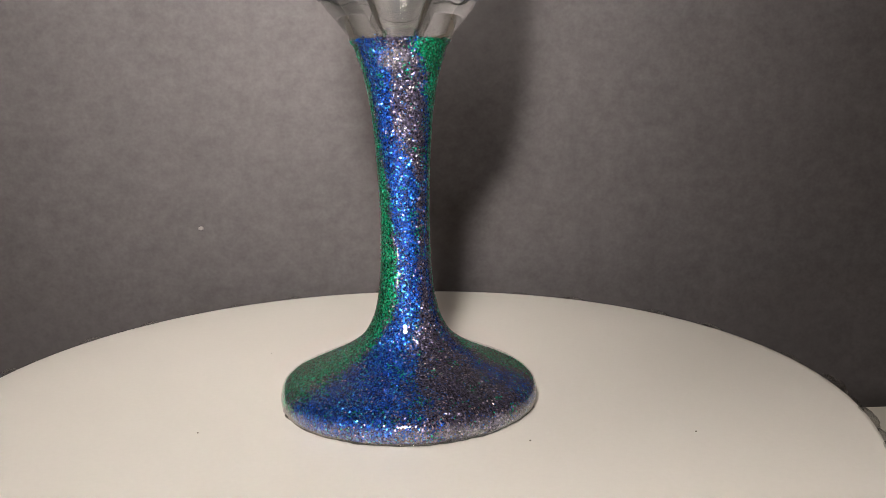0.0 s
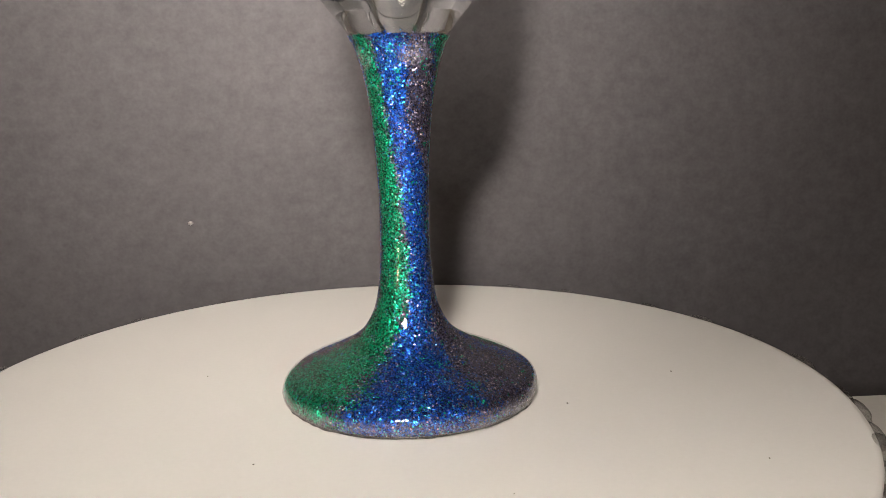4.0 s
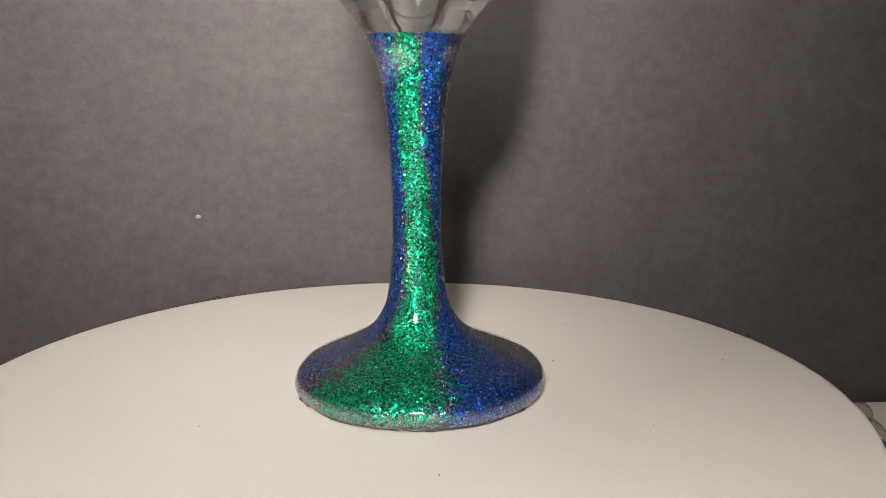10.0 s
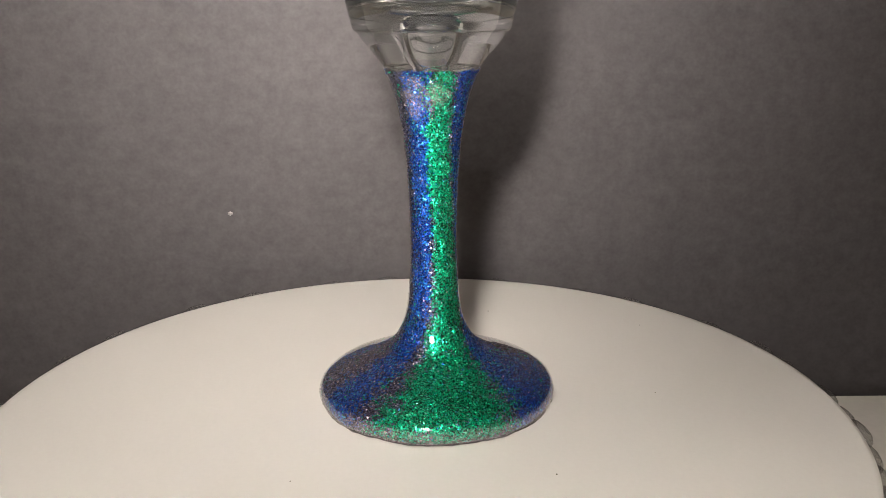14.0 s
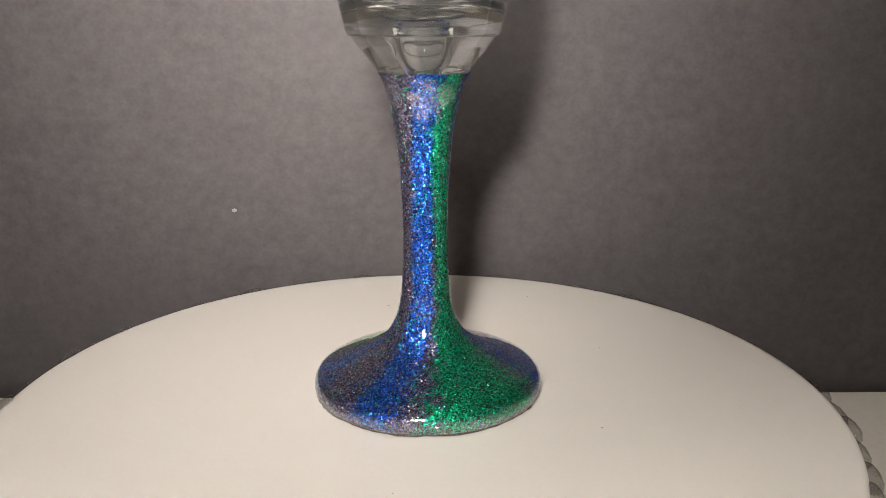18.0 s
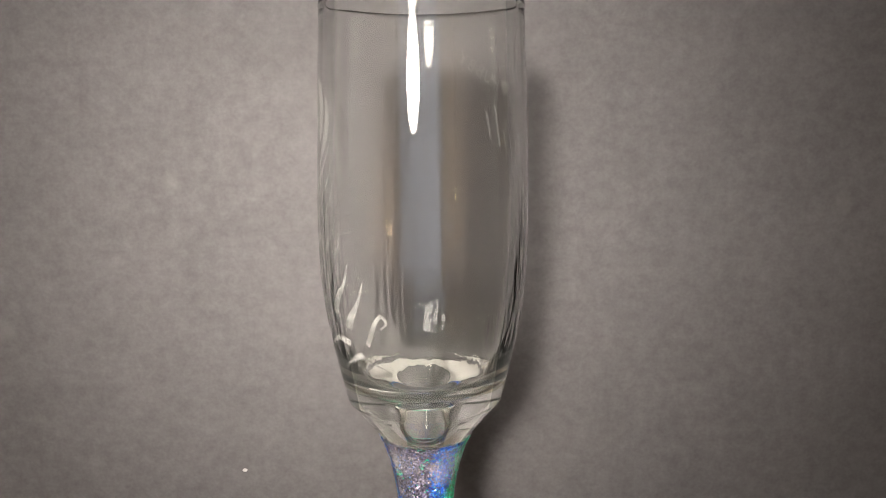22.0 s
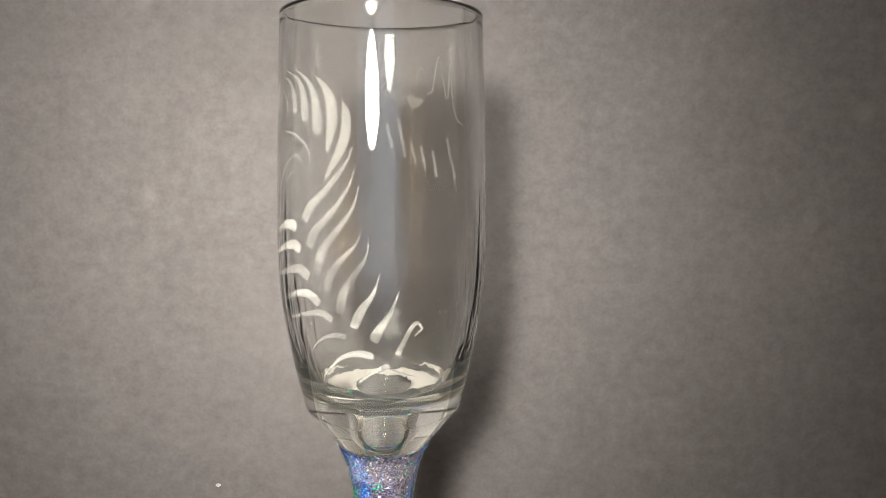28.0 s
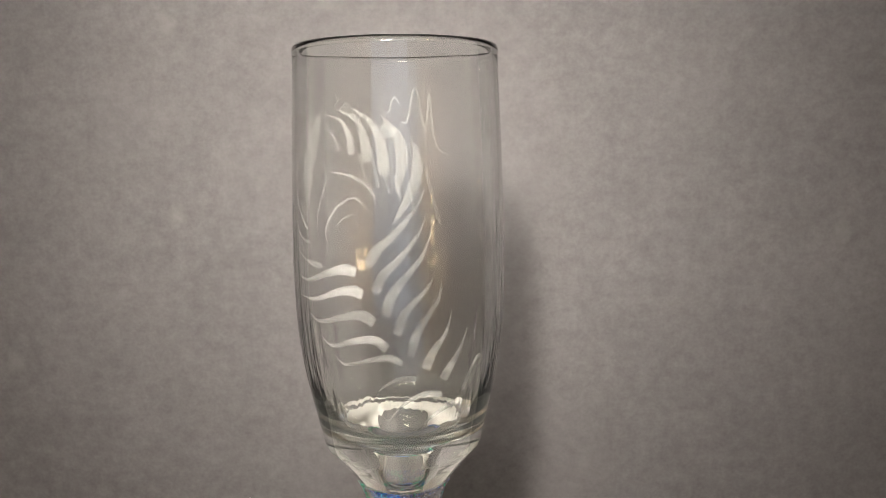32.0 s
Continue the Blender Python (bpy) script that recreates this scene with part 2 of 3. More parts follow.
def glitter():
    """Foil flakes of 0.4 mm under clear resin; the mesh attribute 'band' tells which colour was poured where."""
    m, n, l = material("glitter_resin")
    out, bsdf = n.new("ShaderNodeOutputMaterial"), n.new("ShaderNodeBsdfPrincipled")
    l.new(bsdf.outputs[0], out.inputs[0])
    tc, geo, att = n.new("ShaderNodeTexCoord"), n.new("ShaderNodeNewGeometry"), n.new("ShaderNodeAttribute")
    att.attribute_name = "band"
    vor = n.new("ShaderNodeTexVoronoi")
    vor.inputs["Scale"].default_value = 2400
    l.new(tc.outputs["Object"], vor.inputs["Vector"])
    rnd = n.new("ShaderNodeSeparateColor")
    l.new(vor.outputs["Color"], rnd.inputs[0])
    cloud = n.new("ShaderNodeTexNoise")
    cloud.inputs["Scale"].default_value, cloud.inputs["Detail"].default_value = 280, 4
    l.new(tc.outputs["Object"], cloud.inputs["Vector"])
    band = n.new("ShaderNodeSeparateColor")
    l.new(att.outputs["Color"], band.inputs[0])

    def math(op, a, b, c=None):
        k = n.new("ShaderNodeMath")
        k.operation = op
        for i, v in enumerate((a, b, c)):
            if v is None:
                continue
            if isinstance(v, (int, float)):
                k.inputs[i].default_value = v
            else:
                l.new(v, k.inputs[i])
        return k.outputs[0]

    # dithered edge: each flake picks its colour by the pour's share plus its own chance
    chance = math("ADD", math("MULTIPLY_ADD", rnd.outputs[0], 0.8, -0.4), math("MULTIPLY_ADD", cloud.outputs[0], 1.7, -0.85))
    is_green = math("GREATER_THAN", math("ADD", band.outputs[0], chance), 0.5)
    is_blue = math("GREATER_THAN", math("ADD", band.outputs[1], chance), 0.5)

    def ramp(stops):
        r = n.new("ShaderNodeValToRGB")
        r.color_ramp.interpolation = "CONSTANT"
        e = r.color_ramp.elements
        while len(e) < len(stops):
            e.new(0.5)
        for k, (p, c) in zip(e, stops):
            k.position, k.color = p, (*c, 1)
        l.new(rnd.outputs[1], r.inputs[0])
        return r.outputs[0]

    green = ramp([(0, (0.0, 0.05, 0.025)), (0.3, (0.0, 0.2, 0.09)), (0.55, (0.0, 0.44, 0.21)), (0.82, (0.02, 0.7, 0.38)), (0.94, (0.16, 1.0, 0.65)), (0.985, (0.08, 0.7, 0.95))])
    blue = ramp([(0, (0.004, 0.016, 0.1)), (0.3, (0.01, 0.06, 0.34)), (0.55, (0.016, 0.13, 0.68)), (0.82, (0.03, 0.26, 0.95)), (0.93, (0.1, 0.7, 1.0)), (0.985, (0.7, 0.5, 0.9))])
    violet = ramp([(0, (0.022, 0.02, 0.036)), (0.35, (0.085, 0.078, 0.15)), (0.66, (0.19, 0.175, 0.33)), (0.88, (0.4, 0.36, 0.55)), (0.94, (0.08, 0.22, 0.75)), (0.975, (0.95, 0.8, 0.9))])

    def mix(f, a, b):
        k = n.new("ShaderNodeMix")
        k.data_type = "RGBA"
        l.new(f, k.inputs["Factor"])
        l.new(a, k.inputs["A"])
        l.new(b, k.inputs["B"])
        return k.outputs["Result"]

    l.new(mix(is_green, mix(is_blue, violet, blue), green), bsdf.inputs["Base Color"])
    tilt, scale, add, norm = (n.new("ShaderNodeVectorMath") for _ in range(4))
    tilt.operation, scale.operation, add.operation, norm.operation = "SUBTRACT", "SCALE", "ADD", "NORMALIZE"
    tilt.inputs[1].default_value = (0.5, 0.5, 0.5)
    scale.inputs["Scale"].default_value = 2.0
    l.new(vor.outputs["Color"], tilt.inputs[0])
    l.new(tilt.outputs[0], scale.inputs[0])
    l.new(scale.outputs[0], add.inputs[0])
    l.new(geo.outputs["Normal"], add.inputs[1])
    l.new(add.outputs[0], norm.inputs[0])
    l.new(norm.outputs[0], bsdf.inputs["Normal"])
    bsdf.inputs["Metallic"].default_value = 0.85
    bsdf.inputs["Roughness"].default_value = 0.33
    bsdf.inputs["Coat Weight"].default_value = 1.0
    bsdf.inputs["Coat Roughness"].default_value = 0.02
    return m


def foil(name, stops, rough=0.3):
    """Metal foil flakes: each flake takes its own shade."""
    m, n, l = material(name)
    out, bsdf, geo, r = n.new("ShaderNodeOutputMaterial"), n.new("ShaderNodeBsdfPrincipled"), n.new("ShaderNodeNewGeometry"), n.new("ShaderNodeValToRGB")
    l.new(bsdf.outputs[0], out.inputs[0])
    r.color_ramp.interpolation = "CONSTANT"
    e = r.color_ramp.elements
    while len(e) < len(stops):
        e.new(0.5)
    for k, (p, c) in zip(e, stops):
        k.position, k.color = p, (*c, 1)
    l.new(geo.outputs["Random Per Island"], r.inputs[0])
    l.new(r.outputs[0], bsdf.inputs["Base Color"])
    bsdf.inputs["Metallic"].default_value, bsdf.inputs["Roughness"].default_value = 0.9, rough
    return m


def clear_coat():
    """Poured resin over the flakes: clear and glossy, paler where the vertex attribute says so: milky edge, painted
    sheen.
    """
    m, n, l = material("clear_resin")
    out, clear, gloss, dif = n.new("ShaderNodeOutputMaterial"), n.new("ShaderNodeBsdfTransparent"), n.new("ShaderNodeBsdfGlossy"), n.new("ShaderNodeBsdfDiffuse")
    att, face, power, fres, cloudy, shine = (n.new(k) for k in ("ShaderNodeAttribute", "ShaderNodeLayerWeight", "ShaderNodeMath", "ShaderNodeMath", "ShaderNodeMixShader", "ShaderNodeMixShader"))
    att.attribute_name = "milk_and_sheen"
    gloss.inputs["Roughness"].default_value = 0.04
    dif.inputs["Color"].default_value = (0.5, 0.5, 0.54, 1)
    face.inputs["Blend"].default_value = 0.5
    power.operation, fres.operation = "POWER", "MULTIPLY_ADD"
    power.inputs[1].default_value = 3.2
    fres.inputs[1].default_value, fres.inputs[2].default_value = 0.85, 0.035
    l.new(face.outputs["Facing"], power.inputs[0])
    l.new(power.outputs[0], fres.inputs[0])
    tc, tex, mr, mul = n.new("ShaderNodeTexCoord"), n.new("ShaderNodeTexNoise"), n.new("ShaderNodeMapRange"), n.new("ShaderNodeMath")
    tex.inputs["Scale"].default_value, tex.inputs["Detail"].default_value = 900, 3
    l.new(tc.outputs["Object"], tex.inputs["Vector"])
    mr.inputs["From Min"].default_value, mr.inputs["From Max"].default_value = 0.4, 0.6
    mr.inputs["To Min"].default_value = 0.25
    l.new(tex.outputs[0], mr.inputs["Value"])
    mul.operation = "MULTIPLY"
    l.new(mr.outputs[0], mul.inputs[0])
    l.new(att.outputs["Fac"], mul.inputs[1])
    l.new(mul.outputs[0], cloudy.inputs[0])
    l.new(clear.outputs[0], cloudy.inputs[1])
    l.new(dif.outputs[0], cloudy.inputs[2])
    l.new(fres.outputs[0], shine.inputs[0])
    l.new(cloudy.outputs[0], shine.inputs[1])
    l.new(gloss.outputs[0], shine.inputs[2])
    l.new(shine.outputs[0], out.inputs[0])
    return m


def glow(name, colour, strength):
    m, n, l = material(name)
    out, e = n.new("ShaderNodeOutputMaterial"), n.new("ShaderNodeEmission")
    e.inputs["Color"].default_value, e.inputs["Strength"].default_value = (*colour, 1), strength
    l.new(e.outputs[0], out.inputs[0])
    return m


CARD = backdrop_material()
WHITE_TOP = principled("white_coated_board", (0.71, 0.69, 0.655), 0.42, grain=(25, 700), vary=0.025, bump=0.03)
TABLE_PAINT = principled("white_table_paint", (0.72, 0.69, 0.64), 0.5, grain=(18, 300), vary=0.06, bump=0.05)
PLASTER = principled("room_plaster", (0.72, 0.69, 0.65), 0.9, grain=(2, 60), vary=0.06)
FLOORING = principled("floor_boards", (0.2, 0.13, 0.08), 0.6, grain=(3, 80), vary=0.2)
WALL_GLASS = solid_glass("flute_glass", (0.995, 0.998, 0.996, 1), waves=0.65, trapped_light=0.022)
PANE_GLASS = solid_glass("window_glass", (0.97, 0.98, 0.97, 1))
SHADE = glass_shade("glass_shadow")
ROPE_GLASS = polish("rope_glass", (0.88, 0.88, 0.87, 1), 0.5, 0.1, 0.08, 2.0)
RIM_GLASS = solid_glass("pressed_glass", (0.98, 0.98, 0.975, 1), 0.03)
CONTACT_RESIN = principled("contact_dark_resin", (0.1, 0.1, 0.1), 0.15, grain=(500, 2600), vary=0.5)
CONTACT_RESIN.node_tree.nodes["Principled BSDF"].inputs["Alpha"].default_value = 0.7
PEARL = principled("frosty_resin", (0.15, 0.15, 0.165), 0.3, 0.4, grain=(900, 5000), vary=0.7, bump=0.3)
FROST = frosted("etched_glass")
# brighter copy of FROST for low strokes and lettering that catch little lamp light
LIT_FROST = frosted("lit_etched_glass", (0.36, 0.5), 0.25)
FAINT_FROST = frosted("faintly_etched_glass", (0.12, 0.2), 0.19)
GLITTER = glitter()
GREEN_FOIL = foil("green_foil", [(0, (0.0, 0.12, 0.06)), (0.2, (0.0, 0.38, 0.18)), (0.48, (0.0, 0.65, 0.33)), (0.78, (0.03, 0.9, 0.52)), (0.95, (0.25, 1.0, 0.75)), (0.985, (0.1, 0.7, 1.0))], 0.36)
BLUE_FOIL = foil("blue_foil", [(0, (0.004, 0.025, 0.17)), (0.26, (0.01, 0.075, 0.48)), (0.58, (0.018, 0.15, 0.85)), (0.82, (0.04, 0.34, 1.0)), (0.93, (0.12, 0.8, 1.0)), (0.98, (0.85, 0.65, 0.95))], 0.36)
VIOLET_FOIL = foil("violet_foil", [(0, (0.04, 0.036, 0.055)), (0.25, (0.13, 0.115, 0.19)), (0.6, (0.26, 0.235, 0.38)), (0.85, (0.55, 0.48, 0.62)), (0.92, (0.06, 0.26, 0.85)), (0.965, (1.0, 0.88, 0.9))], 0.34)
COAT = clear_coat()
BLACK_METAL = principled("black_lamp_metal", (0.03, 0.03, 0.032), 0.45, 0.3, grain=(40, 700), vary=0.15)
LED_CORE = glow("led_core", (1.0, 0.91, 0.82), BEAM)
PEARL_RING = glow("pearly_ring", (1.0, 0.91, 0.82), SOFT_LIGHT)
CRUMB = principled("dark_crumb", (0.09, 0.07, 0.055), 0.8, grain=(400, 3000), vary=0.3)
FLECK = principled("pale_fleck", (0.2, 0.19, 0.185), 0.4, grain=(400, 3000), vary=0.2)


# ---- building helpers ----
def part(name, bm, mat, parent=None, label="", smooth=True):
    me = bpy.data.meshes.new(name)
    bm.normal_update()
    bm.to_mesh(me)
    bm.free()
    me.materials.append(mat)
    if smooth:
        me.polygons.foreach_set("use_smooth", [True] * len(me.polygons))
    ob = new(name, me)
    if parent:
        ob.parent = parent
    if label:
        tagged(ob, label)
    return ob


def lathe(rings, seg=128, closed=True, bm=None):
    """Turn (r, z) rings about the z axis; r = 0 makes a pole; closed joins the last ring to the first."""
    bm = bm or bmesh.new()
    loops = []
    for r, z in rings:
        if r == 0:
            loops.append([bm.verts.new((0, 0, z))])
        else:
            loops.append([bm.verts.new((r * math.cos(2 * math.pi * i / seg), r * math.sin(2 * math.pi * i / seg), z)) for i in range(seg)])
    pairs = list(zip(loops, loops[1:])) + ([(loops[-1], loops[0])] if closed else [])
    for a, b in pairs:
        if len(a) == 1 and len(b) == 1:
            continue
        for i in range(seg):
            j = (i + 1) % seg
            if len(a) == 1:
                bm.faces.new((a[0], b[j], b[i]))
            elif len(b) == 1:
                bm.faces.new((a[i], a[j], b[0]))
            else:
                bm.faces.new((a[i], a[j], b[j], b[i]))
    bmesh.ops.recalc_face_normals(bm, faces=bm.faces)
    return bm


def spline(points, n):
    """n points on a smooth curve (Catmull-Rom, chord spaced) through the given ones."""
    p = np.array(points, float)
    p = np.vstack([2 * p[0] - p[1], p, 2 * p[-1] - p[-2]])
    out = []
    for u in np.linspace(0, len(p) - 3 - 1e-9, n):
        i = int(u)
        t = u - i
        a, b, c, d = p[i:i + 4]
        out.append(0.5 * (2 * b + (c - a) * t + (2 * a - 5 * b + 4 * c - d) * t * t + (3 * b - a - 3 * c + d) * t ** 3))
    return np.array(out)


def box(w, d, h, bevel=0.002, bm=None, at=(0, 0, 0)):
    bm = bm or bmesh.new()
    made = bmesh.ops.create_cube(bm, size=1, matrix=Matrix.Translation(at) @ Matrix.Diagonal((w, d, h, 1)))
    edges = list({e for v in made["verts"] for e in v.link_edges})
    if bevel:
        bmesh.ops.bevel(bm, geom=edges, offset=bevel, segments=2, affect="EDGES")
    return bm


# ---- room ----
TABLE_Z = -0.0646


def room():
    for name, w, d, h, at, mat in (
            ("floor", 4.2, 4.2, 0.1, (0, -0.6, -0.85), FLOORING), ("ceiling", 4.2, 4.2, 0.1, (0, -0.6, 1.75), PLASTER),
            ("wall_north", 4.2, 0.1, 2.5, (0, 1.45, 0.45), PLASTER), 
            ("wall_east", 0.1, 4.0, 2.5, (2.05, -0.6, 0.45), PLASTER), ("wall_west", 0.1, 4.0, 2.5, (-2.05, -0.6, 0.45), PLASTER)):
        ob = part(name, box(w, d, h, 0), mat, smooth=False)
        ob.location = at
        tagged(ob, "plain matt room surface in dim warm light", name.split("_")[0], kind="structure")
    # the wall behind the camera has a wide glazed door, which shows in the bowl
    bm = bmesh.new()
    for w, h, x, z in ((1.1, 2.5, -1.55, 0.45), (1.1, 2.5, 1.55, 0.45), (2.0, 0.05, 0, -0.775), (2.0, 0.35, 0, 1.525)):
        box(w, 0.1, h, 0, bm, (x, -2.65, z))
    tagged(part("wall_south", bm, PLASTER, smooth=False), "plain matt room wall round a glazed door", "wall", kind="structure")
    win = tagged(new("window_1"), "white framed glazed door with a pale dusk sky outside", "window", kind="structure")
    win.location = (0, -2.64, 0.3)
    for w, h, x, z in ((2.0, 0.06, 0, 1.02), (2.0, 0.06, 0, -1.02), (0.06, 1.98, -0.97, 0), (0.06, 1.98, 0.97, 0), (0.05, 1.98, 0, 0)):
        part("window_frame", box(w - 0.002, 0.06, h - 0.002, 0.003, at=(x, 0, z)), TABLE_PAINT, win, smooth=False)
    for x in (-0.4825, 0.4825):
        pane = part("pane", box(0.913, 0.004, 1.976, 0, at=(x, 0, 0)), PANE_GLASS, win, smooth=False)
        pane.visible_shadow = False


def table():
    t = tagged(new("table"), "white painted table carrying the turntable and backdrop", "table")
    t.location = (0, -0.15, TABLE_Z)
    part("tabletop", box(1.3, 0.8, 0.03, 0.003, at=(0, 0, -0.015)), TABLE_PAINT, t, smooth=False)
    for x in (-0.58, 0.58):
        for y in (-0.33, 0.33):
            part("leg", box(0.05, 0.05, 0.70, 0.004, at=(x, y, -0.3801)), TABLE_PAINT, t, smooth=False)


def backdrop():
    """An upright charcoal card on the table, slightly turned."""
    bm = bmesh.new()
    nx, nz = 60, 40
    grid = [[bm.verts.new((-0.5 + i / nx, 0.0006 * noise.noise((i * 0.17, j * 0.2, 3)), j * 0.62 / nz)) for i in range(nx + 1)] for j in range(nz + 1)]
    for j in range(nz):
        for i in range(nx):
            bm.faces.new((grid[j][i], grid[j][i + 1], grid[j + 1][i + 1], grid[j + 1][i]))
    made = bmesh.ops.extrude_face_region(bm, geom=list(bm.faces))
    for v in made["geom"]:
        if isinstance(v, bmesh.types.BMVert):
            v.co.y += 0.004
    bmesh.ops.recalc_face_normals(bm, faces=bm.faces)
    ob = part("backdrop", bm, CARD)
    ob.matrix_world = pose(0, 0.1338, TABLE_Z, 0, 0, 2.52)
    tagged(ob, "upright charcoal grey card with mottled rubbed surface", "backdrop", kind="structure")
    fleck = bmesh.new()
    bmesh.ops.create_icosphere(fleck, subdivisions=1, radius=0.0011)
    f = part("fleck", fleck, FLECK, ob, "tiny pale fleck stuck on the card")
    f.location, f.scale = (-0.0927, -0.0009, 0.0935), (1.2, 0.5, 0.9)


def turntable():
    t = tagged(new("turntable"), "round white cake turntable with clear scalloped glass rim", "turntable")
    bm = lathe([(0, 0), (0.1235, 0), (0.1248, -0.0002), (0.1252, -0.0008), (0.1252, -0.0018), (0, -0.0018)], 192, False)
    disc = part("white_disc", bm, WHITE_TOP, t, "white coated round board")
    plate = lathe([(0, -0.0022), (0.121, -0.0022), (0.1225, -0.004), (0.1205, -0.0075), (0.09, -0.0095), (0.03, -0.011), (0, -0.011)], 128, False)
    part("plate", plate, RIM_GLASS, t, "clear pressed glass plate")
    foot = lathe([(0, -0.0112), (0.028, -0.0112), (0.02, -0.02), (0.016, -0.035), (0.022, -0.05), (0.055, -0.06), (0.06, TABLE_Z + 0.0002), (0, TABLE_Z + 0.0002)], 64, False)
    part("pedestal", foot, RIM_GLASS, t, "clear glass pedestal")
    # rope-like lobes round the edge, one mesh shared
    lobe = bmesh.new()
    bmesh.ops.create_uvsphere(lobe, u_segments=14, v_segments=8, radius=1)
    for v in lobe.verts:
        twist = 0.55 * v.co.y
        v.co = Matrix.Rotation(twist, 3, "Y") @ Vector((v.co.x * 0.0031, v.co.y * 0.0076, v.co.z * 0.0036))
        v.co.z -= 0.0047 + 0.10 * v.co.y
    first = part("rim_lobe", lobe, ROPE_GLASS, t)
    count = 64
    for i in range(count):
        ob = first if i == 0 else new("rim_lobe", first.data)
        ob.parent = t
        a = 2 * math.pi * (i + 0.35) / count
        ob.matrix_local = Matrix.Rotation(a, 4, "Z") @ Matrix.Translation((0.1257 + 0.0006 * random.uniform(-1, 1), 0, 0.0002 + 0.0004 * random.uniform(-1, 1) + (0.0013 if i % 5 in (0, 2) else 0))) @ Matrix.Rotation(0.22 * random.uniform(0.6, 1), 4, "Z")
    for r, a, s in ((51.0, 311.5, 0.5), (82.6, 335.5, 0.4), (57.6, 211.5, 0.4), (72.4, 265.1, 0.3), (56.8, 140.8, 0.3), (102.4, 300.5, 0.35)):
        c = bmesh.new()
        bmesh.ops.create_icosphere(c, subdivisions=1, radius=s * 0.0006)
        for v in c.verts:
            v.co *= random.uniform(0.7, 1.3)
            v.co.z *= 0.6
        ob = part("crumb", c, CRUMB, t, "tiny dark crumb")
        ob.location = (r * 0.001 * math.cos(radians(a)), r * 0.001 * math.sin(radians(a)), s * 0.0004)
    return t


def work_lamp():
    """A round lamp head on a pole: a bright core deep in a black tube with a glowing lining, a pearly glowing ring
    round its mouth. It shines along -z.
    """
    stand = tagged(new("lamp_stand"), "black metal lamp stand with a round foot on the table", "lamp stand")
    stand.location = (LAMP.x, -0.475, TABLE_Z)
    part("base", lathe([(0, 0.0002), (0.055, 0.0002), (0.057, 0.003), (0.055, 0.010), (0.02, 0.014), (0, 0.014)], 48, False), BLACK_METAL, stand)
    part("pole", lathe([(0, 0.0142), (0.003, 0.0142), (0.003, 0.60), (0.002, 0.603), (0, 0.603)], 24, False), BLACK_METAL, stand)
    head = tagged(new("work_lamp"), "round lit work lamp clamped to its black pole", "lamp")
    shell = lathe([(0.0275, -0.0955), (0.0275, 0.004), (0.032, 0.010), (0.028, 0.028), (0.038, 0.026), (0.042, -0.02), (0.042, -0.098), (0.0375, -0.098), (0.0375, -0.0955)], 64, True)
    part("housing", shell, BLACK_METAL, head)
    # the lining emits by itself, standing in for core light reflected in the tube
    part("lining", lathe([(0.0265, -0.0945), (0.0272, -0.0945), (0.0272, 0.0005), (0.0265, 0.0005)], 64), PEARL_RING, head, "tube wall glowing in place of reflected core light")
    part("led", lathe([(0, 0), (0.026, 0), (0.026, 0.003), (0, 0.003)], 48, False), LED_CORE, head, "bright warm white core")
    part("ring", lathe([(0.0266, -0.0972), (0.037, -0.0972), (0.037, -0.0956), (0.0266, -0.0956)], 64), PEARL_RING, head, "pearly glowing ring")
    part("bracket", box(0.016, 0.012, 0.058, 0.002, at=(0, 0, 0.052)), BLACK_METAL, head, smooth=False)
    return head


# ---- the flute ----
OUTER = [(12.0, 95.5), (13.6, 98.2), (16.3, 101.6), (19.0, 104.9), (20.1, 106.5), (20.5, 107.05), (21.3, 107.4), (21.85, 108.4), (22.4, 110.4), (24.6, 119.8), (26.3, 128.0), (27.7, 136.1),
         (28.5, 144.2), (28.9, 155.0), (28.9, 163.0), (28.65, 175.5), (28.2, 190.8), (27.6, 205.7), (27.25, 216.0)]


def outer_radius(z):
    """The bowl's outer radius (mm) at height z (mm)."""
    return float(np.interp(z, [p[1] for p in OUTER], [p[0] for p in OUTER]))


def share(angle, height):
    """What was poured there: shares of green and blue (the rest is violet). Degrees, mm."""
    h = [0, 10, 18, 28, 45, 60, 75, 97]

    def arc(centres, halves):
        c, w = np.interp(height, h, centres), np.interp(height, h, halves)
        d = abs((angle - c + 180) % 360 - 180)
        return min(1.0, max(0.0, 0.5 + (w - d) / 24))

    green = max(arc([176, 183, 193, 211, 210, 198, 189, 186], [32, 33, 33, 36, 36, 32, 24, 17]), arc([15, 15, 14, 10, 8, 8, 5, -38], [20, 22, 22, 24, 26, 28, 28, 28]))
    blue = max(arc([241, 246, 253, 276, 276, 267, 235, 228], [34, 31, 27, 28, 30, 37, 22, 25]), arc([117, 122, 128, 136, 141, 146, 149, 158], [11, 13, 18, 26, 31, 29, 27, 22]),
               arc([340, 338, 335, 330, 325, 332, 335, 293], [10, 8, 7, 6, 5, 7, 9, 5]), arc([60, 60, 58, 54, 50, 47, 40, 24], [12, 12, 13, 14, 16, 17, 18, 25]))
    return green, blue


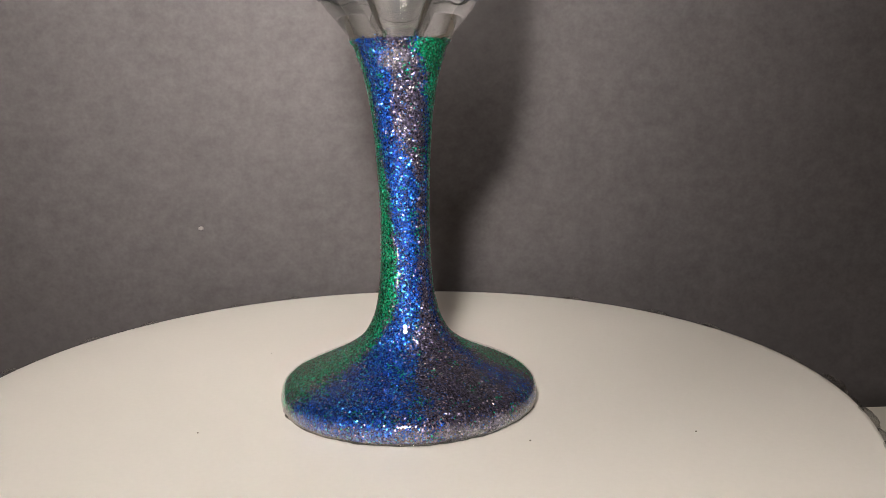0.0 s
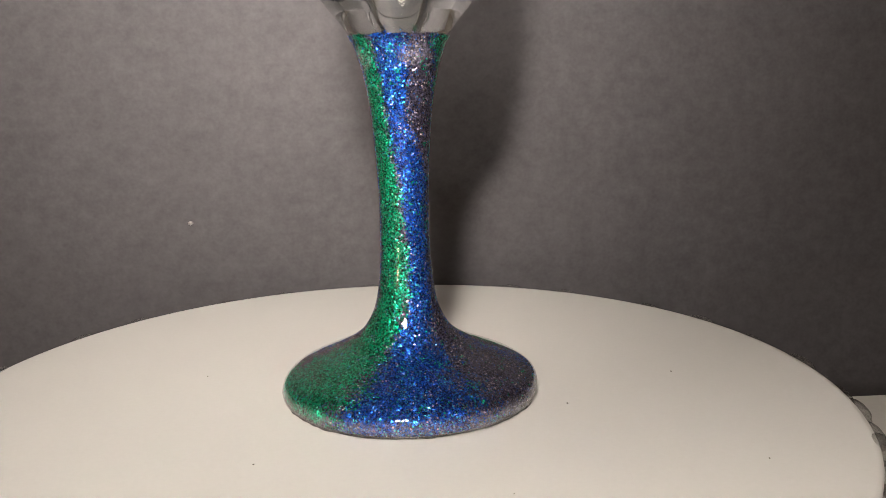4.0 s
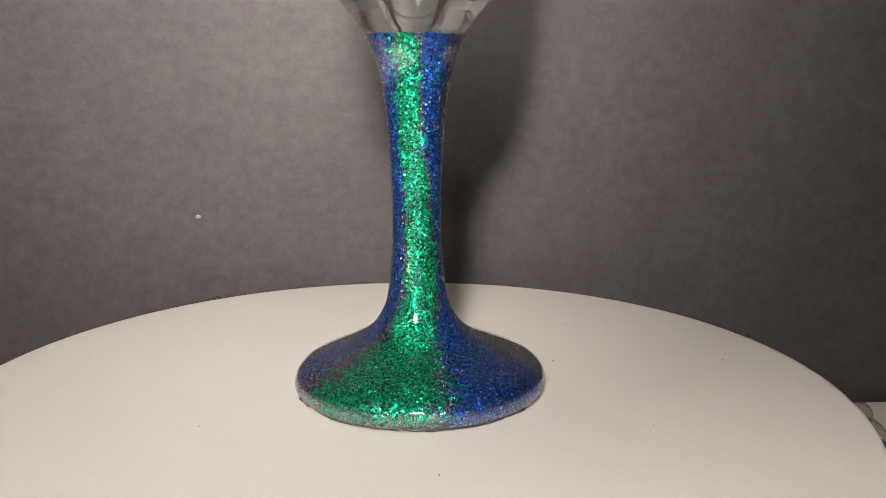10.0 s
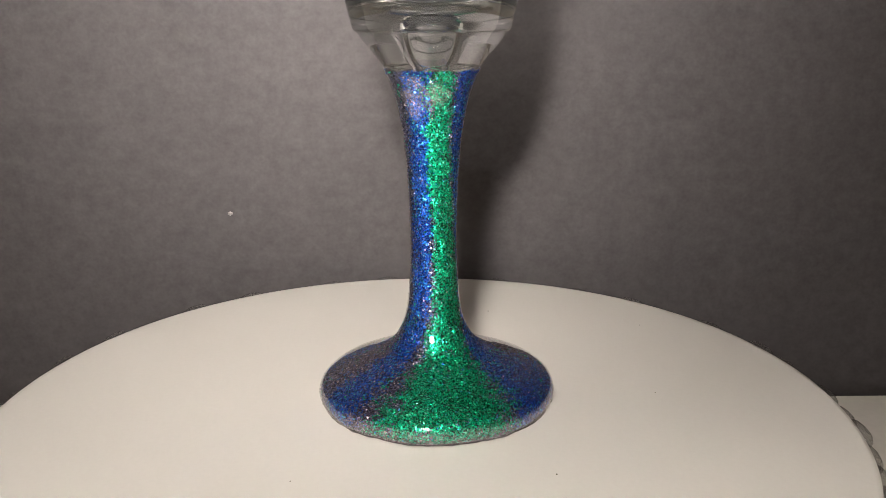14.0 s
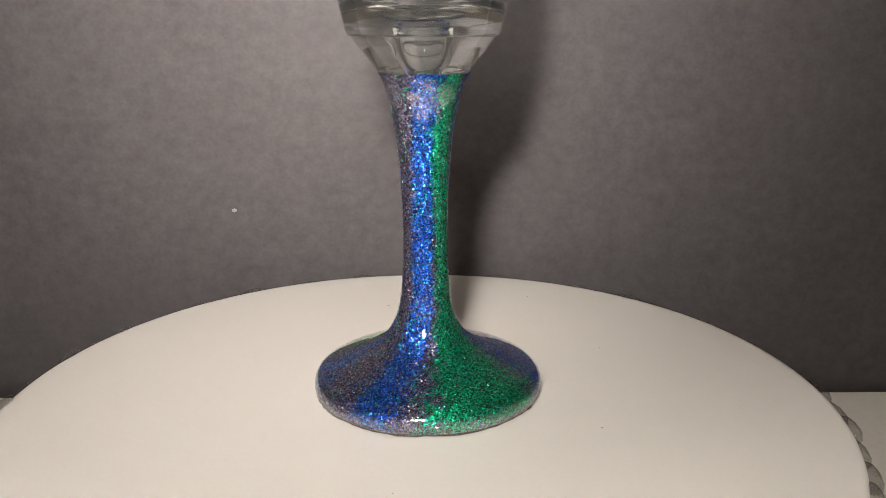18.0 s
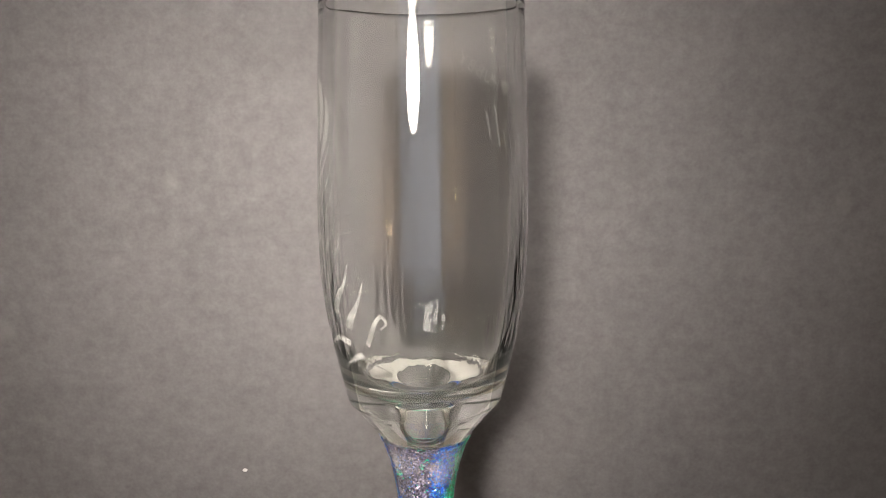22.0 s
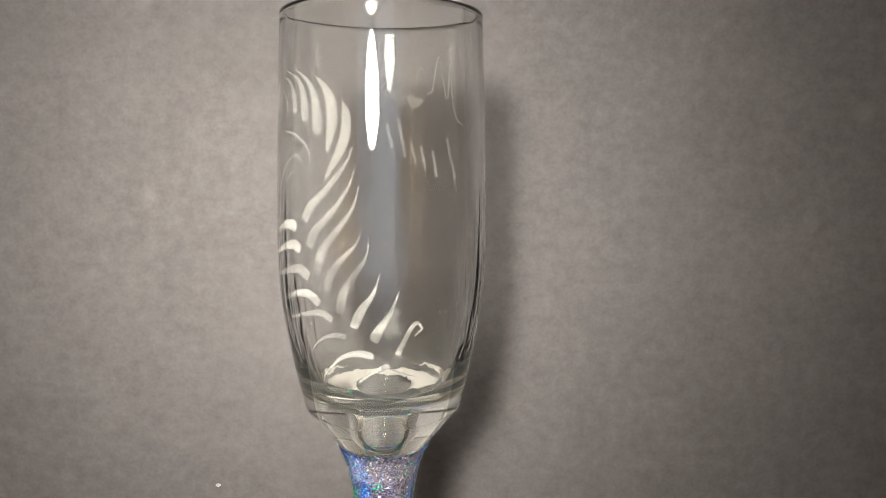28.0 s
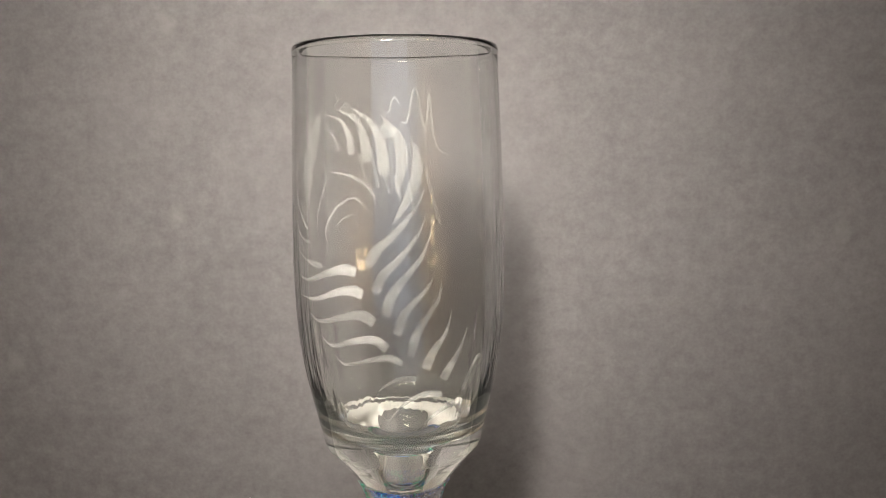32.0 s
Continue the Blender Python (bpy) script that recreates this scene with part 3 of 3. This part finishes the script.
STEM = [(13.0, 97.0), (12.6, 96.2), (12.1, 95.2), (11.1, 92.4), (9.85, 88.2), (8.35, 80.2), (7.5, 72.1), (6.95, 63.8), (6.6, 55.4), (6.55, 46.8), (6.8, 38.1), (7.35, 31.0), (8.3, 25.6), (9.6, 22.0), (11.8, 18.3),
        (14.8, 15.4), (18.5, 13.2), (23.0, 11.0), (27.5, 8.9), (31.3, 7.0), (33.6, 5.2), (34.4, 3.4), (34.35, 1.8), (34.0, 0.7)]


def uneven(co):
    """The hand-poured foot is not quite round: it bulges on one side and waves along its edge."""
    r = math.hypot(co.x, co.y)
    if r < 0.02:
        return co
    a, k = math.atan2(co.y, co.x), min(1.0, (r - 0.02) / 0.012)
    swell = 0.00075 + 0.00075 * math.cos(a - radians(285)) + 0.0004 * noise.noise((2.5 * math.cos(a), 2.5 * math.sin(a), 1))
    return Vector((co.x * (1 + k * swell / r), co.y * (1 + k * swell / r), co.z))


def milk_and_sheen(a, z, r):
    """How pale the clear coat is: milky along the foot's edge, painted sheen in a few patches under the bowl. Degrees,
    mm.
    """
    def patch(a0, z0, wa, wz):
        d = ((a - a0 + 180) % 360 - 180) / wa
        e = d * d + ((z - z0) / wz) ** 2 + 0.7 * noise.noise((a * 0.06, z * 0.35, 7))
        return max(0.0, min(1.0, 1.3 * (1.1 - e)))
    # these patches paint light reflected in the coat
    m = 0.16 * max(patch(148, 90, 25, 6.0), 0.8 * patch(182, 91, 20, 3.0), 0.7 * patch(262, 92, 24, 2.6), 0.6 * patch(60, 91, 60, 4))
    if r > 30 and z < 5.0:
        m = max(m, 0.3 * min(1.0, (5.0 - z) / 2.0) * (0.9 + 0.5 * noise.noise((a * 0.12, z * 0.4, 3))))
    return m


def flakes(flute, count):
    """Foil hexagons of half a millimetre lying on the stem and foot every which way, one mesh a colour."""
    line = spline([(14.0, 98.5), (13.4, 97.4), (12.75, 96.2)] + STEM[2:-1], 420)
    step = np.hypot(*np.diff(line, axis=0).T)
    weight = step * 0.5 * (line[1:, 0] + line[:-1, 0])
    pick = np.searchsorted(np.cumsum(weight) / weight.sum(), np.random.random(count))
    verts, faces = {"green": [], "blue": [], "violet": []}, {"green": [], "blue": [], "violet": []}
    rng = random.Random(5)
    for i in pick:
        f = rng.random()
        r, z = line[i] * (1 - f) + line[i + 1] * f
        dr, dz = line[i + 1] - line[i]
        a = rng.uniform(0, 360)
        c, s = math.cos(radians(a)), math.sin(radians(a))
        co = uneven(Vector((r * c, r * s, z)) * 0.001)
        if z > 96.2 and rng.random() < (z - 96.2) * 0.85 + 0.9 * noise.noise(co * 420):
            continue
        n = Vector((-dz * c, -dz * s, dr)).normalized()
        n = n if n.z > -0.2 or r > 30 else -n
        if n.dot(Vector((c, s, 0.3))) < 0:
            n = -n
        tilt = Vector((rng.gauss(0, 1), rng.gauss(0, 1), rng.gauss(0, 1))) * 0.25
        n2 = (n + tilt).normalized()
        g, b = share(a + 5 * noise.noise(co * 120), z)
        chance = rng.uniform(-0.3, 0.3) + 0.75 * noise.noise(co * 280)
        kind = "green" if g + chance > 0.5 else "blue" if b + chance > 0.5 else "violet"
        if rng.random() < 0.02:
            kind = rng.choice(("green", "blue", "violet"))
        u = n2.orthogonal().normalized()
        w = n2.cross(u)
        size = rng.uniform(0.15, 0.29) * 0.001
        turn = rng.uniform(0, 6.28)
        base = len(verts[kind])
        mid = co + n * rng.uniform(0.00002, 0.00009)
        for k in range(6):
            q = turn + k * math.pi / 3
            verts[kind].append(mid + size * (math.cos(q) * u + math.sin(q) * w))
        faces[kind].append(tuple(range(base, base + 6)))
    for kind, mat in (("green", GREEN_FOIL), ("blue", BLUE_FOIL), ("violet", VIOLET_FOIL)):
        me = bpy.data.meshes.new("glitter_flakes")
        me.from_pydata(verts[kind], [], faces[kind])
        me.materials.append(mat)
        ob = new("glitter_flakes", me)
        ob.parent = flute
        tagged(ob, kind + " foil glitter flakes set in clear resin", kind="stuff")


def stem_and_foot(flute):
    rings = [tuple(v) for v in spline(STEM, 150) * 0.001]
    bm = lathe(rings + [(0, 0.0006)], 160, False)
    layer = bm.verts.layers.float_color.new("band")
    for v in bm.verts:
        if v.co.z > 0.0962:
            v.co.z += 0.0004 * noise.noise(v.co * 900) + 0.0003 * noise.noise(v.co * 250)
        a, z = math.degrees(math.atan2(v.co.y, v.co.x)), v.co.z * 1000
        a += 5 * noise.noise((v.co * 120))
        g, b = share(a, z)
        v[layer] = (g, b, 0, 1)
        v.co = uneven(v.co)
    part("stem", bm, GLITTER, flute, "stem and foot in green, blue and violet glitter resin")
    flakes(flute, 42000)
    # the smooth clear coat over the flakes
    outer = spline([(13.2, 97.6), (12.45, 95.4), (11.45, 92.3)] + [(r + 0.3, z + (0.3 if r > 12 and z < 20 else 0)) for r, z in STEM[4:-3]] + [(34.8, 3.3), (34.75, 1.6), (34.45, 0.6)], 170) * 0.001
    bm = lathe([tuple(v) for v in outer], 160, False)
    layer = bm.verts.layers.float_color.new("milk_and_sheen")
    for v in bm.verts:
        m = milk_and_sheen(math.degrees(math.atan2(v.co.y, v.co.x)), v.co.z * 1000, math.hypot(v.co.x, v.co.y) * 1000)
        v[layer] = (m, m, m, 1)
        v.co = uneven(v.co)
        v.co += Vector((v.co.x, v.co.y, 0)).normalized() * 0.00012 * noise.noise(v.co * 160)
    part("clear_coat", bm, COAT, flute, "smooth clear resin coat, milky along the foot")
    cap = lathe([(0, 0.09592), (0.0116, 0.09592), (0.0118, 0.0957), (0.0110, 0.0945), (0, 0.0945)], 96, False)
    part("resin_cap", cap, PEARL, flute, "silvery speckled resin where stem meets bowl")
    # drip edge of resin under the foot, uneven; its dark colour paints the contact shade
    bm = bmesh.new()
    seg = 200
    loops = []
    prof = [(34.0, 0.65), (34.3, 0.55), (34.4, 0.35), (34.3, 0.2), (34.1, 0.1), (32.5, 0.0), (32.6, 0.4), (33.9, 0.6)]
    for i in range(seg):
        a = 2 * math.pi * i / seg
        k = 0.35 * noise.noise((5 * math.cos(a), 5 * math.sin(a), 1)) + 0.4 * noise.noise((14 * math.cos(a), 14 * math.sin(a), 4))
        loops.append([bm.verts.new(uneven(Vector(((r + (k if r > 34 else 0)) * 0.001 * math.cos(a), (r + (k if r > 34 else 0)) * 0.001 * math.sin(a), z * 0.001)))) for r, z in prof])
    for i in range(seg):
        a, b = loops[i], loops[(i + 1) % seg]
        for j in range(len(prof)):
            k = (j + 1) % len(prof)
            bm.faces.new((a[j], b[j], b[k], a[k]))
    bmesh.ops.recalc_face_normals(bm, faces=bm.faces)
    part("foot_edge", bm, CONTACT_RESIN, flute, "resin drip edge, darkened as contact shade")


def bowl(flute):
    """One blown piece: thick solid glass low down, a thin wall above, a rounded rim."""
    floor_line = [(0, 98.9), (1.6, 99.2), (3.2, 100.4), (4.6, 102.6), (5.6, 105.2), (6.3, 107.8), (7.2, 109.9), (9.0, 111.2), (12.5, 111.9), (15.6, 112.9), (18.3, 114.6), (20.6, 117.6), (22.6, 122.6), (24.4, 128.2), (25.5, 133.5), (26.6, 141.0), (27.4, 149.0), (27.65, 158.0), (27.5, 175.5), (27.05, 190.8), (26.4, 205.7), (26.1, 213.9)]
    outside = [tuple(v) for v in spline(OUTER[1:-1] + [(27.4, 211.5), (27.36, 213.9)], 110)]
    inside = [tuple(v) for v in spline(floor_line, 100)]
    lip = [(27.45, 215.2), (27.3, 216.5), (26.8, 217.1), (26.2, 216.7), (25.95, 215.4)]
    rings = [(0, 96.1), (12.1, 96.1)] + outside + lip + inside[::-1]
    bm = lathe([(0 if r < 0.01 else r * 0.001, z * 0.001) for r, z in rings], 160, False)
    low = bm.copy()
    for mesh, keep in ((bm, False), (low, True)):
        drop = [f for f in mesh.faces if (f.calc_center_median().z < 0.1165) != keep]
        bmesh.ops.delete(mesh, geom=drop, context="FACES")
    base = part("bowl_base", low, WALL_GLASS, flute, "solid clear glass bottom of the bowl")
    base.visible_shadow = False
    ob = part("bowl", bm, WALL_GLASS, flute, "clear glass flute bowl with thick bottom and fire-polished rim")
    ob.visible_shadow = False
    # added shell that casts the shadow the glass itself leaves out
    shade_shell = [((r + 0.03) * 0.001, z * 0.001) for r, z in outside] + [(0.02752, 0.2153), (0.02736, 0.2166)]
    part("shade_shell", lathe(shade_shell, 160, False), SHADE, ob)
    return ob


def on_bowl(angle, height, lift=0.06):
    r = (outer_radius(height) + lift) * 0.001
    return Vector((r * math.cos(radians(angle)), r * math.sin(radians(angle)), height * 0.001))


def ribbon(name, parent, width, points, taper, label="", n=22, etch=None):
    """An etched stroke on the bowl: points are (degrees, mm up), width in mm; taper gives the share of the width along it."""
    line = spline([(a * 0.5, z) for a, z in points], n)
    bm = bmesh.new()
    rows = []
    for i, (u, z) in enumerate(line):
        d = line[min(i + 1, n - 1)] - line[max(i - 1, 0)]
        d = d / (np.hypot(*d) + 1e-9)
        w = 0.5 * width * taper(i / (n - 1))
        rows.append([bm.verts.new(on_bowl((u - d[1] * w * s) * 2, z + d[0] * w * s)) for s in (-1, -0.33, 0.33, 1)])
    for a, b in zip(rows, rows[1:]):
        for j in range(3):
            bm.faces.new((a[j], a[j + 1], b[j + 1], b[j]))
    return part(name, bm, etch or FROST, parent, label)


def blade(s):
    """A long thin tip that swells to a broad cut end."""
    return 0.06 + 0.94 * min(1.0, s / 0.8) ** 1.1 if s < 0.93 else 1.0 - 2.5 * (s - 0.93)


def sabre(s):
    """Pointed at both ends, broadest past the middle."""
    return 0.06 + 0.94 * math.sin(math.pi * min(1.0, s * 0.94 + 0.03) ** 1.2) ** 0.8


def leaf(s):
    return 0.1 + 0.9 * math.sin(math.pi * min(1, s * 0.97 + 0.02)) ** 0.8


def even(s):
    return 1.0


def etching(glass):
    for width, *points in (
            (0.9, (10.4, 196.0), (16.8, 194.3), (20.3, 192.2), (21.0, 190.0)), (1.8, (12.6, 198.9), (22.5, 197.4), (27.3, 193.5), (28.6, 189.2)),
            (2.6, (19.4, 200.1), (30.2, 197.8), (35.1, 193.5), (36.7, 187.3)), (2.9, (28.4, 200.2), (38.3, 196.9), (43.4, 191.6), (45.0, 184.1))):
        ribbon("mane_stripe", glass, width, points, blade)
    for width, *points in ((3.0, (44.2, 197.9), (51.1, 193.6), (53.6, 187.9), (50.5, 179.8)), (2.7, (58.6, 192.3), (61.0, 188.1), (59.0, 181.6), (49.3, 172.9))):
        ribbon("mane_stripe", glass, width, points, sabre)
    for width, *points in (
            (2.7, (64.6, 181.5), (60.5, 176.9), (49.9, 170.4), (40.6, 166.3), (36.1, 162.5)), (2.5, (65.2, 175.7), (61.0, 170.2), (51.7, 164.3), (43.1, 160.1), (39.3, 156.0)),
            (2.6, (67.6, 172.0), (63.8, 165.7), (55.1, 160.0), (47.8, 155.5), (43.9, 150.1)), (2.3, (68.5, 161.1), (65.7, 157.3), (58.2, 153.4), (52.6, 150.0), (49.4, 145.4)),
            (2.3, (72.1, 159.6), (70.6, 154.1), (64.7, 149.7), (58.9, 145.1), (55.9, 139.5))):
        ribbon("mane_stripe", glass, width, points, blade)
    # the lower stripes take the brighter copy to make up for weak light
    for width, *points in ((2.5, (77.3, 150.0), (73.9, 144.8), (67.9, 140.8), (63.6, 136.2)), (2.7, (87.0, 145.8), (83.0, 140.4), (77.1, 135.9), (73.7, 132.8))):
        ribbon("mane_stripe", glass, width, points, blade, etch=LIT_FROST)
    for width, *points in (
            (2.7, (-14.1, 158.7), (-2.3, 157.6), (13.3, 160.0), (22.8, 161.3), (29.7, 160.7)), (2.8, (-13.0, 153.2), (2.5, 152.9), (18.5, 155.4), (27.3, 156.2), (32.8, 155.1)),
            (2.8, (-5.2, 149.4), (6.4, 147.4), (21.7, 149.3), (31.5, 150.1), (38.3, 148.3)), (2.5, (5.7, 144.1), (13.4, 141.5), (27.2, 143.4), (37.8, 143.9), (44.4, 141.7)),
            (1.8, (14.3, 139.5), (20.9, 137.0), (33.7, 138.5), (45.1, 139.4), (51.7, 137.8))):
        ribbon("chest_stripe", glass, width, points, blade, etch=LIT_FROST)
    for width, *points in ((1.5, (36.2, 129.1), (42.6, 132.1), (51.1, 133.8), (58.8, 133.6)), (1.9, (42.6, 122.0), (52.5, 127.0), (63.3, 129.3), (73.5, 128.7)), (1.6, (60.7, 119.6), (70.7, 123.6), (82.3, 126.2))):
        ribbon("chest_stripe", glass, width, points, blade, etch=LIT_FROST)
    for width, *points in ((0.9, (-11.7, 185.6), (-12.9, 178.4), (-6.2, 173.0), (-1.0, 170.4)), (1.0, (-15.2, 176.0), (-12.2, 170.5), (-5.7, 167.9), (1.6, 167.0)),
                           (1.5, (-18.2, 167.3), (-7.1, 163.5), (2.4, 162.0), (9.8, 161.8))):
        ribbon("cheek_stripe", glass, width, points, blade)
    ribbon("ear", glass, 4.6, ((9.6, 198.5), (3.9, 191.7), (-0.5, 184.1), (-0.2, 174.9)), leaf, etch=FAINT_FROST)
    ribbon("curl", glass, 1.3, ((86.6, 129.0), (90.0, 132.5), (93.3, 135.8), (96.6, 137.3), (99.4, 135.6), (95.8, 133.8)), lambda s: 1.25 - 0.85 * s, etch=LIT_FROST)
    ribbon("chin_line", glass, 0.6, ((79.4, 126.2), (88.0, 124.2), (97.5, 122.7)), leaf)
    for width, *points in ((1.0, (16.8, 185.0), (27.9, 184.1), (37.8, 181.0), (41.7, 175.8)), (0.9, (14.1, 167.1), (12.8, 171.2), (20.3, 176.5), (30.1, 178.8), (37.6, 175.2)),
                           (0.6, (21.3, 170.3), (20.8, 172.4), (26.6, 174.6), (31.8, 174.5)), (0.5, (16.8, 185.0), (10.2, 178.9), (6.6, 171.2), (10.8, 167.4))):
        ribbon("eye_line", glass, width * 0.8, points, leaf)


def letters(name, text, parent, size, start, step, label):
    """Letters of the built-in font wrapped on the bowl one by one: start (degrees, mm), step per letter."""
    for i, ch in enumerate(text):
        curve = bpy.data.curves.new(name, "FONT")
        curve.body, curve.size, curve.align_x = ch, 1.0, "CENTER"
        tmp = bpy.data.objects.new(name, curve)
        scene.collection.objects.link(tmp)
        me = bpy.data.meshes.new_from_object(tmp.evaluated_get(bpy.context.evaluated_depsgraph_get()))
        bpy.data.objects.remove(tmp)
        a0, z0 = start[0] + i * step[0], start[1] + i * step[1]
        lean = math.atan2(step[1], step[0] * 0.49)
        for v in me.vertices:
            x, y = v.co.x * size, v.co.y * size
            x, y = x * math.cos(lean) - y * math.sin(lean), x * math.sin(lean) + y * math.cos(lean)
            v.co = on_bowl(a0 + x / 0.49, z0 + y)
        me.materials.clear()
        me.materials.append(LIT_FROST)
        ob = new(name, me)
        ob.parent = parent
        tagged(ob, label)


def lettering(glass):
    ribbon("initial", glass, 0.7, ((197, 187.7), (204.5, 189.6), (208, 195), (209.8, 205.6), (213.2, 195.6), (219.2, 208.1), (224.6, 198.4), (228.9, 197.8)), even, "etched script letter M", 60, LIT_FROST)
    ribbon("letter", glass, 0.65, ((229.8, 203.4), (232.4, 205.2), (234.6, 204.2), (236.2, 201.0), (240.6, 201.4)), even, "etched script letter r", 30, LIT_FROST)
    ribbon("full_stop", glass, 0.9, ((241.6, 199.9), (243.2, 200.3)), even, "etched dot", 4, LIT_FROST)
    letters("capital", "HUBBY", glass, 5.2, (249.0, 195.0), (6.3, 1.85), "etched capital letter")
    bm = bmesh.new()
    ring = []
    for i in range(48):
        t = 2 * math.pi * i / 48
        x, y = 16 * math.sin(t) ** 3, 13 * math.cos(t) - 5 * math.cos(2 * t) - 2 * math.cos(3 * t) - math.cos(4 * t)
        x, y = 0.165 * (x * 0.95 - y * 0.3), 0.165 * (x * 0.3 + y * 0.95)
        ring.append(bm.verts.new(on_bowl(237.4 + x / 0.49, 195.0 + y)))
    mid = bm.verts.new(on_bowl(237.4, 195.0, 0.08))
    for a, b in zip(ring, ring[1:] + ring[:1]):
        bm.faces.new((mid, a, b))
    part("heart", bm, LIT_FROST, glass, "etched heart")
    # the script word under it, as plain bars
    for width, *points in ((1.1, (205, 166.5), (214, 184)), (1.0, (222, 172), (225.5, 180)), (1.0, (230, 174), (233.5, 181.5)), (1.0, (237, 176), (240.5, 183)), (1.0, (244, 178), (248.5, 190)),
                           (1.0, (252.5, 181), (256, 188.5))):
        ribbon("bar", glass, width, points, even, "etched plain bar", 8, LIT_FROST)


def champagne_flute():
    f = tagged(new("champagne_flute"), "etched clear champagne flute with glittered stem, on the turntable", "glass")
    stem_and_foot(f)
    glass = bowl(f)
    etching(glass)
    lettering(glass)
    return f


room()
table()
backdrop()
TURN = turntable()
FLUTE = champagne_flute()
HEAD = work_lamp()

# turn of the turntable: seconds, degrees
SPIN = [(t, 7.03 * t if t <= 22 else 154.66 + 7.06 * (t - 22)) for t in range(0, 33, 2)]
# the lamp head slides up its pole: seconds, height, where it points
LIFT = [(0, 0.251, (-0.045, 0.134, 0.145)), (29.2, 0.251, (-0.045, 0.134, 0.145)), (29.6, 0.273, (-0.03, 0.134, 0.15)), (30, 0.318, (-0.03, 0.134, 0.155)), (30.4, 0.375, (-0.02, 0.134, 0.168)),
        (30.8, 0.391, (-0.018, 0.134, 0.172)), (32, 0.392, (-0.018, 0.134, 0.172))]
OFFSET = Vector((0.0032, -0.0051, 0.0001))


def motions():
    walk(TURN, [(t, pose(0, 0, 0, 0, 0, a)) for t, a in SPIN])
    walk(HEAD, [(t, look((LAMP.x, LAMP.y, z), aim)) for t, z, aim in LIFT])
    walk(FLUTE, [(t, pose(0, 0, 0, 0, 0, a) @ Matrix.Translation(OFFSET)) for t, a in SPIN])


motions()
